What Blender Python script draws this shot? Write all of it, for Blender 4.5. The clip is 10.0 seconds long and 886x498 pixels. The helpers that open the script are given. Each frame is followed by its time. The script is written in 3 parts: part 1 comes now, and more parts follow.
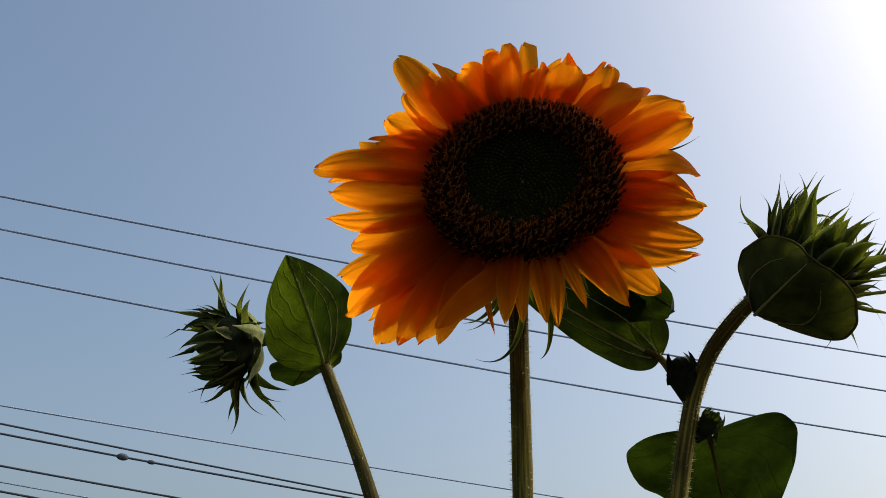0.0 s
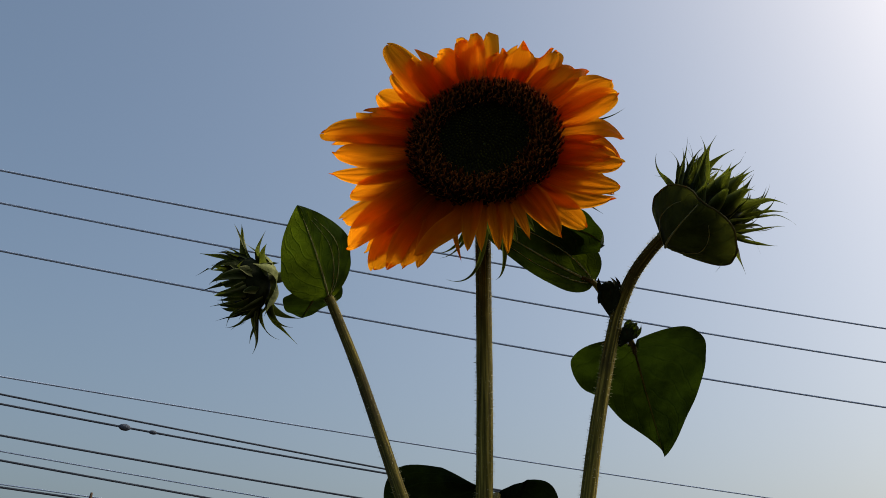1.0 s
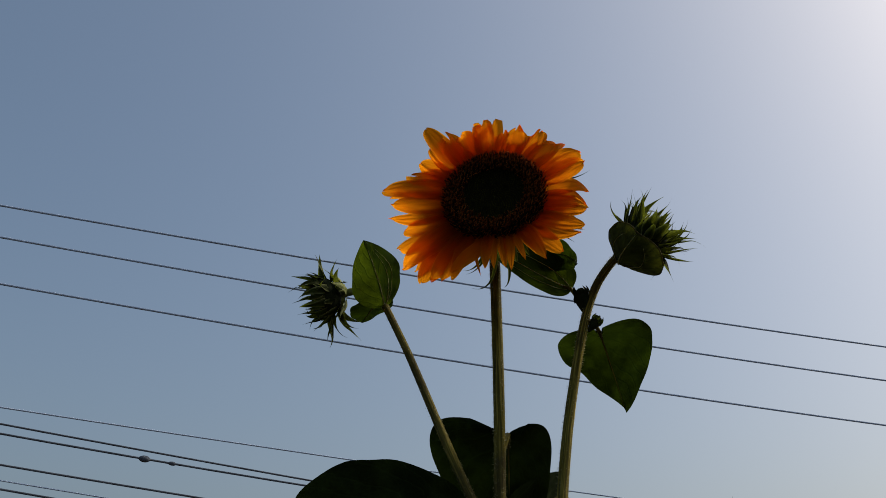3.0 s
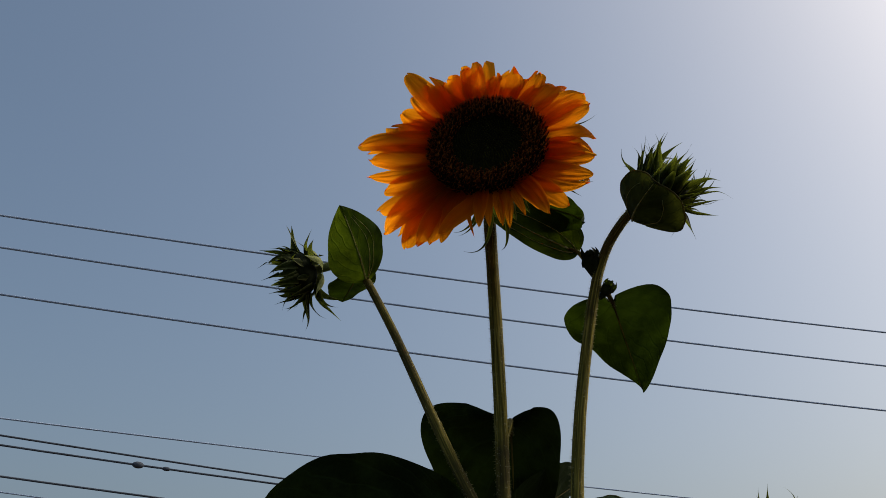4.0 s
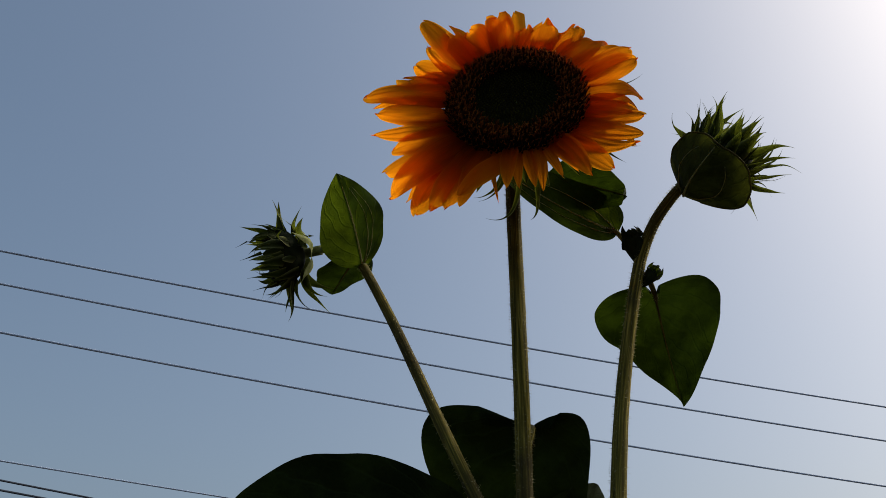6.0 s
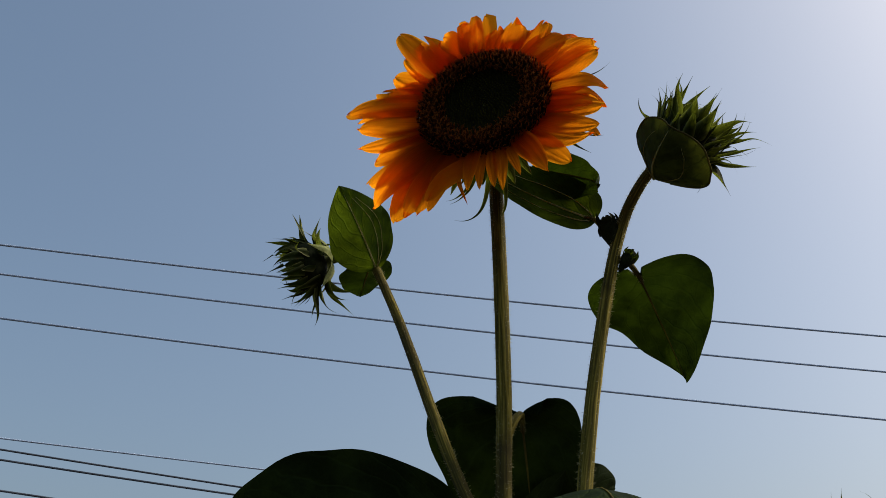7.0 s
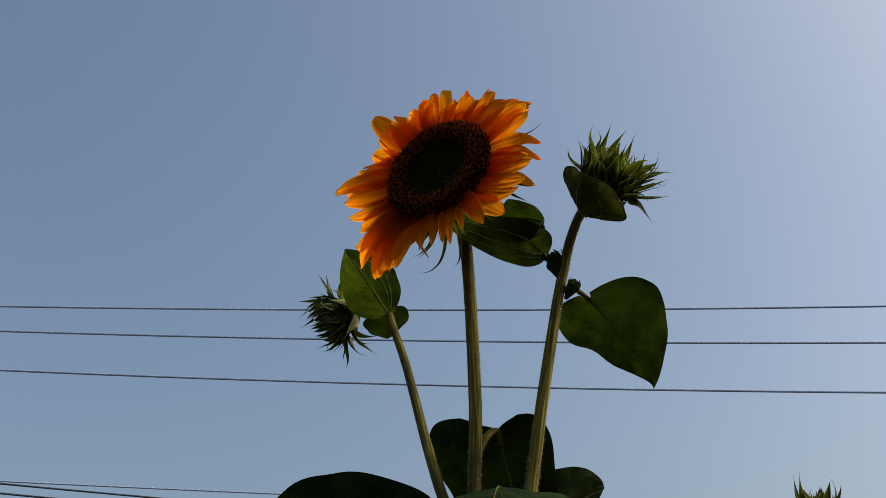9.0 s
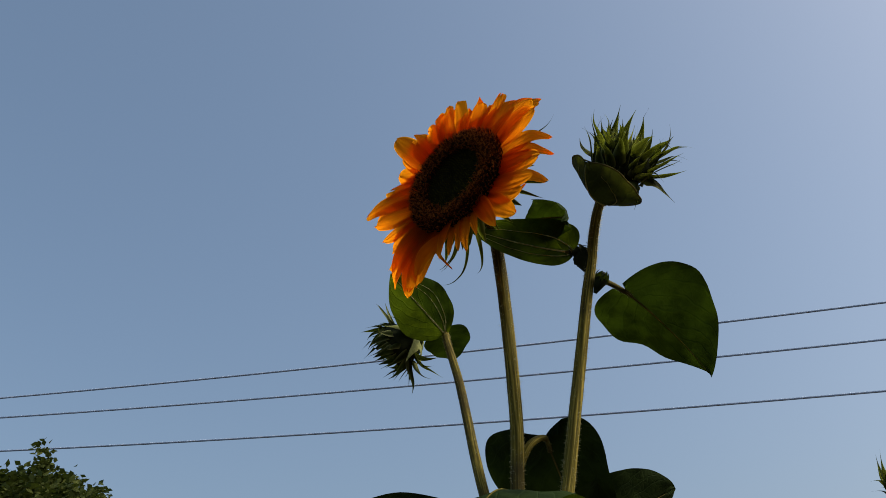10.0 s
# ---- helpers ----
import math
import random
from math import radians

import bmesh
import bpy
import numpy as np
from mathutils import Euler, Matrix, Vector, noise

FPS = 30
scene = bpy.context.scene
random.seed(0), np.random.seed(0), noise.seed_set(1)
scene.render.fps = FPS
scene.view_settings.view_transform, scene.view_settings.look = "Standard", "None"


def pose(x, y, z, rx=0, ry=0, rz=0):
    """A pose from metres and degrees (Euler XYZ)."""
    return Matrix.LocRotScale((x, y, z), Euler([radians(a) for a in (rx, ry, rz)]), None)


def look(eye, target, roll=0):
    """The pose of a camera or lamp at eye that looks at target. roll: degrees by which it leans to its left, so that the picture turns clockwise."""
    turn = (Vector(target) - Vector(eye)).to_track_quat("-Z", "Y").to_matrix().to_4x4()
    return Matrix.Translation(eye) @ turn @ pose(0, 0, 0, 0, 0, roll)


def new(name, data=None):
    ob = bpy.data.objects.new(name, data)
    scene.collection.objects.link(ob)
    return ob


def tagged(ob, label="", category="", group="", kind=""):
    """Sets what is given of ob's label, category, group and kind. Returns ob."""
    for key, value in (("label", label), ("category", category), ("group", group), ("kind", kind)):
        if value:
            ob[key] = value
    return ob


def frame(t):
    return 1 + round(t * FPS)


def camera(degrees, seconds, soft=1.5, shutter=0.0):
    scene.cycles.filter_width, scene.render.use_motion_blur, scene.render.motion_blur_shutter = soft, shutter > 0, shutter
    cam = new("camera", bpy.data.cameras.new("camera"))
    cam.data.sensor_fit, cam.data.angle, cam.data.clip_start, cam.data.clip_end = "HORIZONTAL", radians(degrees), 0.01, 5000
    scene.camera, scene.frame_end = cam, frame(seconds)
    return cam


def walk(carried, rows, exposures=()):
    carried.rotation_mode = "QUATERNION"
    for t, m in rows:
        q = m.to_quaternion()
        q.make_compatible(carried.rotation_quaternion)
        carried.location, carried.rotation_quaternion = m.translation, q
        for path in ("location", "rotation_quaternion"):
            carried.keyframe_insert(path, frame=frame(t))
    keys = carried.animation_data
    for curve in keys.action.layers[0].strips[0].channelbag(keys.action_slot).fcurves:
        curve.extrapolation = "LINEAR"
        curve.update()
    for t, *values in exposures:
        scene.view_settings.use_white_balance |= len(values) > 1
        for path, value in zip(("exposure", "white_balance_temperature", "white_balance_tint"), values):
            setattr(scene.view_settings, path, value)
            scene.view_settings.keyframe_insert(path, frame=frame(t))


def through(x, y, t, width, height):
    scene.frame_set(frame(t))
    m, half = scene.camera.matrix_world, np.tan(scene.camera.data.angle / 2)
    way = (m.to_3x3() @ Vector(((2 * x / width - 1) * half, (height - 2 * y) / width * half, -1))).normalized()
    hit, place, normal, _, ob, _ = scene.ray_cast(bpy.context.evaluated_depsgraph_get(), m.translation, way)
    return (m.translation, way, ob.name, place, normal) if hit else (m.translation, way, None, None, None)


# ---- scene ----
cam = camera(51.8, 10.0, soft=0.75)
ROWS = [
    (0, 0.0062, -0.0347, 1.3821, 115.57, -2.00, 0.07),
    (0.5, -0.0111, -0.0681, 1.3362, 113.54, -3.01, -1.55),
    (1, 0.0211, -0.1459, 1.3104, 113.91, -1.82, 0.00),
    (1.5, 0.0040, -0.2779, 1.2752, 114.58, -1.46, -0.38),
    (2, 0.0127, -0.3216, 1.2389, 115.35, -0.82, 0.51),
    (2.2, 0.0165, -0.3644, 1.2237, 115.83, -1.41, 0.17),
    (3.3, 0.0024, -0.4072, 1.1810, 115.53, -0.96, 1.22),
    (3.5, -0.0028, -0.3835, 1.1824, 114.90, -0.52, 0.51),
    (4, 0.0108, -0.2858, 1.2067, 115.57, 0.54, 1.20),
    (4.5, -0.0261, -0.2629, 1.2470, 118.31, -1.49, 0.64),
    (5, -0.0221, -0.1588, 1.2329, 117.34, -1.34, -2.31),
    (5.5, -0.0336, -0.1560, 1.2266, 119.00, -3.26, -4.73),
    (5.7, -0.0419, -0.1472, 1.2115, 119.25, -1.83, -4.47),
    (6.8, 0.1015, -0.1664, 1.2029, 117.67, -1.06, 8.82),
    (7, 0.1004, -0.1797, 1.2043, 117.57, -0.80, 8.92),
    (7.5, 0.1386, -0.2054, 1.2083, 118.38, -0.07, 11.52),
    (8, 0.2056, -0.2631, 1.1979, 118.95, 0.59, 16.25),
    (8.5, 0.2429, -0.2490, 1.1766, 119.12, 0.40, 18.52),
    (9, 0.2648, -0.2607, 1.1653, 118.97, 0.95, 19.95),
    (9.5, 0.2906, -0.2315, 1.1570, 119.96, 2.08, 25.60),
    (10, 0.3562, -0.1939, 1.1485, 121.61, 2.48, 32.02),
]
EXPOSURES = [(0.0, 0.53), (0.5, 0.43), (1.0, 0.26), (2.0, 0.06), (4.0, 0.05), (5.5, 0.03), (7.0, 0.36), (7.5, 0.36), (9.0, 0.36), (9.5, 0.38), (10.0, 0.52)]
walk(cam, [(t, pose(*r)) for t, *r in ROWS], EXPOSURES)

# ---- sky and sun ----
SUN_AZ, SUN_EL = radians(67.8), radians(43.9)  # azimuth from +y towards +x
world = bpy.data.worlds.new("sky")
scene.world = world
world.use_nodes = True
wn = world.node_tree.nodes
sky = wn.new("ShaderNodeTexSky")
sky.sky_type = "NISHITA"
sky.sun_disc = False
sky.sun_elevation, sky.sun_rotation = SUN_EL, SUN_AZ
sky.air_density, sky.dust_density, sky.ozone_density, sky.altitude = 1.09, 5.3, 1.41, 0.0
# the clear sky through an even summer haze
haze = wn.new("ShaderNodeMix")
haze.data_type = "RGBA"
haze.inputs[0].default_value = 0.092
haze.inputs[7].default_value = (2.10, 3.90, 5.10, 1.0)
world.node_tree.links.new(sky.outputs["Color"], haze.inputs[6])
world.node_tree.links.new(haze.outputs[2], wn["Background"].inputs["Color"])
wn["Background"].inputs["Strength"].default_value = 0.10
sun_to = Vector((math.sin(SUN_AZ) * math.cos(SUN_EL), math.cos(SUN_AZ) * math.cos(SUN_EL), math.sin(SUN_EL)))
sun = new("sun", bpy.data.lights.new("sun", "SUN"))
sun.data.energy, sun.data.angle, sun.data.color = 1.9, radians(12.0), (1.0, 0.9, 0.75)
sun.matrix_world = look(sun_to * 50, (0, 0, 0))


# ---- materials ----
class Graph:
    """A small builder of node materials."""

    def __init__(self, name):
        self.m = bpy.data.materials.new(name)
        self.m.use_nodes = True
        self.t = self.m.node_tree
        self.out = self.t.nodes["Material Output"]
        self.bsdf = self.t.nodes["Principled BSDF"]

    def put(self, socket, value):
        if isinstance(value, bpy.types.NodeSocket):
            self.t.links.new(value, socket)
        else:
            socket.default_value = value

    def node(self, kind, out=0, **given):
        n = self.t.nodes.new(kind)
        for key, value in given.items():
            self.put(n.inputs[int(key[1:])] if key[0] == "i" and key[1:].isdigit() else n.inputs[key], value)
        return n.outputs[out]

    def math(self, op, a, b=0.0, c=0.0):
        n = self.t.nodes.new("ShaderNodeMath")
        n.operation = op
        for k, v in enumerate((a, b, c)):
            self.put(n.inputs[k], v)
        return n.outputs[0]

    def noise(self, vec, scale, detail=3.0, rough=0.55):
        return self.node("ShaderNodeTexNoise", Vector=vec, Scale=scale, Detail=detail, Roughness=rough)

    def mix(self, fac, a, b):
        n = self.t.nodes.new("ShaderNodeMix")
        n.data_type = "RGBA"
        self.put(n.inputs[0], fac)
        self.put(n.inputs[6], a)
        self.put(n.inputs[7], b)
        return n.outputs[2]

    def ramp(self, fac, stops):
        n = self.t.nodes.new("ShaderNodeValToRGB")
        e = n.color_ramp.elements
        while len(e) < len(stops):
            e.new(0.5)
        for el, (at, col) in zip(e, stops):
            el.position, el.color = at, (*col, 1)
        self.put(n.inputs[0], fac)
        return n.outputs[0]

    def coord(self, which="Object"):
        return self.t.nodes.new("ShaderNodeTexCoord").outputs[which]

    def stretch(self, vec, x, y, z):
        n = self.t.nodes.new("ShaderNodeMapping")
        n.inputs["Scale"].default_value = (x, y, z)
        self.put(n.inputs["Vector"], vec)
        return n.outputs[0]

    def split(self, vec):
        n = self.t.nodes.new("ShaderNodeSeparateXYZ")
        self.put(n.inputs[0], vec)
        return n.outputs[0], n.outputs[1], n.outputs[2]

    def bump(self, height, strength, distance):
        return self.node("ShaderNodeBump", Height=height, Strength=strength, Distance=distance)

    def random(self):
        return self.t.nodes.new("ShaderNodeObjectInfo").outputs["Random"]

    def island(self):
        return self.t.nodes.new("ShaderNodeNewGeometry").outputs["Random Per Island"]

    def surface(self, color, rough=0.6, bump=None, through=None, share=0.0, spec=0.4):
        """Principled, and a share of light let through in the colour given."""
        b = self.bsdf.inputs
        self.put(b["Base Color"], color)
        self.put(b["Roughness"], rough)
        b["Specular IOR Level"].default_value = spec
        if bump is not None:
            self.put(b["Normal"], bump)
        if through is not None:
            tr = self.node("ShaderNodeBsdfTranslucent", Color=through)
            if bump is not None:
                self.put(tr.node.inputs["Normal"], bump)
            n = self.t.nodes.new("ShaderNodeMixShader")
            self.put(n.inputs[0], share)
            self.t.links.new(self.bsdf.outputs[0], n.inputs[1])
            self.t.links.new(tr, n.inputs[2])
            self.t.links.new(n.outputs[0], self.out.inputs[0])
        return self.m


def hued(c, k):
    return (c[0] * k, c[1] * k, c[2] * k, 1.0)


def petal_material():
    g = Graph("petal")
    u, v, _ = g.split(g.coord("UV"))
    uv = g.coord("UV")
    streak = g.noise(g.stretch(uv, 1.5, 26.0, 1.0), 1.0, 4.0)
    blot = g.noise(g.coord("Object"), 55.0, 2.0)
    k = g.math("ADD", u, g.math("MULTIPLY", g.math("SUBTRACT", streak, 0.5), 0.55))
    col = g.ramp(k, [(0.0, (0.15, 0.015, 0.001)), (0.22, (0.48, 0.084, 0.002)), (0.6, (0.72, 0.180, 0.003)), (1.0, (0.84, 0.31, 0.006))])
    col = g.mix(g.math("MULTIPLY", blot, 0.25), col, (0.55, 0.13, 0.005, 1))
    side = g.math("ABSOLUTE", g.math("MULTIPLY", g.math("SUBTRACT", v, 0.5), 2.0))
    rim = g.math("MULTIPLY", g.math("POWER", side, 7.0), g.math("SMOOTH_MIN", g.math("MULTIPLY", u, 1.4), 0.9, 0.2))
    col = g.mix(rim, col, (0.90, 0.42, 0.02, 1))
    ribs = g.math("SINE", g.math("MULTIPLY", v, 42.0))
    h = g.math("ADD", g.math("MULTIPLY", ribs, 0.12), streak)
    thr = g.mix(0.38, col, (1.0, 0.35, 0.005, 1))
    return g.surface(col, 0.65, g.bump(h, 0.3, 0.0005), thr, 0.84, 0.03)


def leaf_material(name, dark, light, through, share, veins=9.0, pale=0.0):
    g = Graph(name)
    u, v, _ = g.split(g.coord("UV"))
    side = g.math("ABSOLUTE", g.math("MULTIPLY", g.math("SUBTRACT", v, 0.5), 2.0))
    # side veins leave the midrib at a slant
    bent = g.math("ADD", u, g.math("MULTIPLY", g.math("SUBTRACT", g.noise(g.coord("UV"), 4.0, 2.0), 0.5), 0.22))
    slant = g.math("SUBTRACT", g.math("MULTIPLY", bent, veins), g.math("MULTIPLY", side, veins * 0.38))
    line = g.math("ABSOLUTE", g.math("SUBTRACT", g.math("FRACT", slant), 0.5))
    vein = g.math("SUBTRACT", 1.0, g.math("SMOOTH_MIN", g.math("MULTIPLY", line, 9.0), 1.0, 0.2))
    rib = g.math("SUBTRACT", 1.0, g.math("SMOOTH_MIN", g.math("MULTIPLY", side, 14.0), 1.0, 0.3))
    net = g.t.nodes.new("ShaderNodeTexVoronoi")
    net.feature = "DISTANCE_TO_EDGE"
    g.put(net.inputs["Vector"], g.coord("Object"))
    net.inputs["Scale"].default_value = 170.0
    mesh = g.math("SUBTRACT", 1.0, g.math("SMOOTH_MIN", g.math("MULTIPLY", net.outputs[0], 9.0), 1.0, 0.2))
    mask = g.math("MAXIMUM", g.math("MULTIPLY", vein, 0.55), g.math("MAXIMUM", rib, g.math("MULTIPLY", mesh, 0.16)))
    blot = g.noise(g.coord("Object"), 28.0, 4.0, 0.6)
    fine = g.noise(g.coord("Object"), 320.0, 2.0)
    base = g.mix(g.ramp(blot, [(0.38, (0, 0, 0)), (0.66, (1, 1, 1))]), (*dark, 1), (*light, 1))
    base = g.mix(g.math("MULTIPLY", mask, 0.45), base, hued(light, 1.8))
    base = g.mix(g.math("MULTIPLY", g.math("POWER", side, 3.5), pale), base, (0.26, 0.27, 0.11, 1))
    thr = g.mix(g.ramp(blot, [(0.40, (0, 0, 0)), (0.66, (1, 1, 1))]), hued(through, 0.35), hued(through, 1.5))
    thr = g.mix(g.math("MULTIPLY", mask, 0.5), thr, hued(through, 0.35))
    thr = g.mix(g.math("MULTIPLY", g.math("POWER", side, 5.0), pale), thr, hued(through, 2.4))
    h = g.math("ADD", g.math("MULTIPLY", mask, -0.8), g.math("ADD", g.math("MULTIPLY", fine, 0.25), blot))
    return g.surface(base, 0.75, g.bump(h, 0.6, 0.0014), thr, share, 0.03)


def stem_material():
    g = Graph("stem")
    uv = g.coord("UV")
    streak = g.noise(g.stretch(uv, 6.0, 17.0, 1.0), 1.0, 4.0)
    blot = g.noise(g.coord("Object"), 40.0, 3.0)
    fuzz = g.noise(g.coord("Object"), 900.0, 2.0)
    col = g.ramp(streak, [(0.34, (0.026, 0.024, 0.007)), (0.50, (0.105, 0.088, 0.016)), (0.66, (0.36, 0.28, 0.055))])
    col = g.mix(g.math("MULTIPLY", blot, 0.4), col, (0.15, 0.125, 0.02, 1))
    # dark brown patches at random: cast shade put into the stem's colour
    shade_patch = g.noise(g.coord("Object"), 17.0, 4.0, 0.65)
    col = g.mix(g.ramp(shade_patch, [(0.45, (0, 0, 0)), (0.62, (0.75, 0.75, 0.75))]), col, (0.040, 0.032, 0.014, 1))
    h = g.math("ADD", streak, g.math("MULTIPLY", fuzz, 0.6))
    return g.surface(col, 0.75, g.bump(h, 0.6, 0.0008), None, 0, 0.05)


def plain(name, dark, light, scale, rough=0.75, bump=0.4, dist=0.002, through=None, share=0.0, spec=0.05, fine=6.0):
    g = Graph(name)
    a = g.noise(g.coord("Object"), scale, 4.0)
    b = g.noise(g.coord("Object"), scale * fine, 3.0)
    k = g.math("ADD", g.math("MULTIPLY", a, 0.65), g.math("MULTIPLY", b, 0.35))
    col = g.mix(g.ramp(k, [(0.35, (0, 0, 0)), (0.65, (1, 1, 1))]), (*dark, 1), (*light, 1))
    return g.surface(col, rough, g.bump(k, bump, dist), through and (*through, 1), share, spec)


def scattered(name, dark, light, rough, through=None, share=0.0, power=1.0):
    """A material whose pieces differ one from another."""
    g = Graph(name)
    col = g.mix(g.math("POWER", g.island(), power), (*dark, 1), (*light, 1))
    return g.surface(col, rough, None, through and (*through, 1), share, 0.06)


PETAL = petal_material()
# leaf and bract greens hold shade: painted far darker than living foliage
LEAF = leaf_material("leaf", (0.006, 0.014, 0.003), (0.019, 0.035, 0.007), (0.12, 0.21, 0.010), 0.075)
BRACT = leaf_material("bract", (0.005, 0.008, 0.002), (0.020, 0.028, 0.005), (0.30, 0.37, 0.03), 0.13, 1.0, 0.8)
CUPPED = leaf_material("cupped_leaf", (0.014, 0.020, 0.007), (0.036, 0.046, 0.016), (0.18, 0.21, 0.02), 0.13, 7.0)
# darker copy of leaf for the low leaves, nearly opaque
LOW_LEAF = leaf_material("low_leaf", (0.006, 0.012, 0.003), (0.017, 0.028, 0.006), (0.07, 0.13, 0.008), 0.022)
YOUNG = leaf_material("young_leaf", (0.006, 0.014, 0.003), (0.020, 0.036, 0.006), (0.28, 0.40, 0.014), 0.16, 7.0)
RIB = plain("pale_rib", (0.40, 0.40, 0.20), (0.56, 0.54, 0.30), 80.0, 0.7, 0.2, 0.0005, (0.6, 0.6, 0.28), 0.5)
STEM = stem_material()
HAIR = plain("stem_hair", (0.26, 0.26, 0.14), (0.42, 0.40, 0.24), 60.0, 0.6, 0.0, 0.001, (0.6, 0.58, 0.34), 0.5)
CUP = plain("receptacle", (0.09, 0.11, 0.03), (0.24, 0.26, 0.10), 90.0)
DISC = plain("disc", (0.006, 0.006, 0.002), (0.014, 0.012, 0.004), 160.0, 0.9)
FLORET_IN = scattered("inner_floret", (0.010, 0.010, 0.001), (0.046, 0.043, 0.002), 0.95)
FLORET_OUT = scattered("outer_floret", (0.014, 0.004, 0.002), (0.16, 0.040, 0.009), 0.85, (0.20, 0.05, 0.01), 0.15, 1.8)
STIGMA = scattered("stigma", (0.10, 0.028, 0.006), (0.60, 0.21, 0.04), 0.8, (0.6, 0.2, 0.035), 0.35, 1.9)
g = Graph("floret")
FLORET_ONE = g.surface(g.mix(g.math("POWER", g.math("FRACT", g.math("ADD", g.island(), g.random())), 1.8), (0.014, 0.004, 0.002, 1), (0.16, 0.040, 0.009, 1)), 0.85, None, (0.35, 0.11, 0.02, 1), 0.2, 0.06)
INNER = leaf_material("inner_bract", (0.016, 0.022, 0.005), (0.060, 0.070, 0.018), (0.40, 0.44, 0.06), 0.20, 1.0, 0.9)
# near-black green: the shade inside a bud's hollow is painted into it
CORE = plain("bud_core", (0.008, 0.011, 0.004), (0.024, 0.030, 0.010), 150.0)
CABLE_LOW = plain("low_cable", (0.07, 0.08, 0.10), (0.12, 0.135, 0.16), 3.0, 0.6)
# pale sky blue in the colour stands in for haze before the cables
HAZED_CABLE = plain("cable", (0.36, 0.45, 0.60), (0.44, 0.54, 0.70), 3.0, 0.5)
POST = plain("post", (0.22, 0.20, 0.17), (0.36, 0.33, 0.28), 5.0, 0.8)
SPIKE = plain("post_tip", (0.11, 0.075, 0.05), (0.20, 0.14, 0.09), 12.0, 0.8)
BARK = plain("bark", (0.06, 0.045, 0.03), (0.15, 0.11, 0.08), 6.0, 0.9, 0.8, 0.02)
TREE_LEAF = scattered("tree_leaf", (0.020, 0.034, 0.010), (0.085, 0.10, 0.024), 0.55, (0.12, 0.16, 0.02), 0.25)
SOIL = plain("soil", (0.028, 0.020, 0.013), (0.060, 0.045, 0.028), 1.3, 0.95, 0.8, 0.03)


# ---- mesh helpers ----
def part(name, bm, material, parent=None, label="", kind=""):
    me = bpy.data.meshes.new(name)
    bm.to_mesh(me)
    bm.free()
    for p in me.polygons:
        p.use_smooth = True
    me.materials.append(material)
    ob = new(name, me)
    ob.parent = parent
    if label or kind:
        tagged(ob, label, kind=kind)
    return ob


def grid(bm, fn, nu, nv):
    """A sheet over u in 0..1 and v in -1..1, with its UVs."""
    uvl = bm.loops.layers.uv.verify()
    rows = [[bm.verts.new(fn(i / nu, 2 * j / nv - 1)) for j in range(nv + 1)] for i in range(nu + 1)]
    for i in range(nu):
        for j in range(nv):
            f = bm.faces.new((rows[i][j], rows[i][j + 1], rows[i + 1][j + 1], rows[i + 1][j]))
            for loop, (a, b) in zip(f.loops, ((i, j), (i, j + 1), (i + 1, j + 1), (i + 1, j))):
                loop[uvl].uv = (a / nu, b / nv)
    return bm


def smooth_path(points, steps):
    """Catmull-Rom through the points."""
    p = [Vector(q) for q in points]
    p = [p[0] * 2 - p[1]] + p + [p[-1] * 2 - p[-2]]
    out = []
    for i in range(1, len(p) - 2):
        for k in range(steps):
            t = k / steps
            out.append(0.5 * (2 * p[i] + (p[i + 1] - p[i - 1]) * t + (2 * p[i - 1] - 5 * p[i] + 4 * p[i + 1] - p[i + 2]) * t * t
                              + (3 * p[i] - p[i - 1] - 3 * p[i + 1] + p[i + 2]) * t ** 3))
    return out + [p[-2]]


def tube(bm, path, radius, seg=12, ridge=0.0, bumps=6):
    """A tube round the path; radius is a function of 0..1 along it. Closed at both ends."""
    uvl = bm.loops.layers.uv.verify()
    n = len(path) - 1
    tang = [(path[min(i + 1, n)] - path[max(i - 1, 0)]).normalized() for i in range(n + 1)]
    side = tang[0].orthogonal().normalized()
    rings, length = [], 0.0
    for i, (p, t) in enumerate(zip(path, tang)):
        side = (side - t * side.dot(t)).normalized()
        up = t.cross(side)
        r = radius(i / n)
        length += (p - path[i - 1]).length if i else 0
        rings.append((length, [bm.verts.new(p + (side * math.cos(a) + up * math.sin(a)) * r * (1 + ridge * math.cos(bumps * a) + ridge * 0.7 * noise.noise(p * 60 + side * a)))
                               for a in (2 * math.pi * k / seg for k in range(seg))]))
    for (la, a), (lb, b) in zip(rings, rings[1:]):
        for k in range(seg):
            f = bm.faces.new((a[k], a[(k + 1) % seg], b[(k + 1) % seg], b[k]))
            for loop, uv in zip(f.loops, ((la, k), (la, k + 1), (lb, k + 1), (lb, k))):
                loop[uvl].uv = (uv[0] * 3, uv[1] / seg)
    bm.faces.new(rings[0][1][::-1])
    bm.faces.new(rings[-1][1])
    return bm


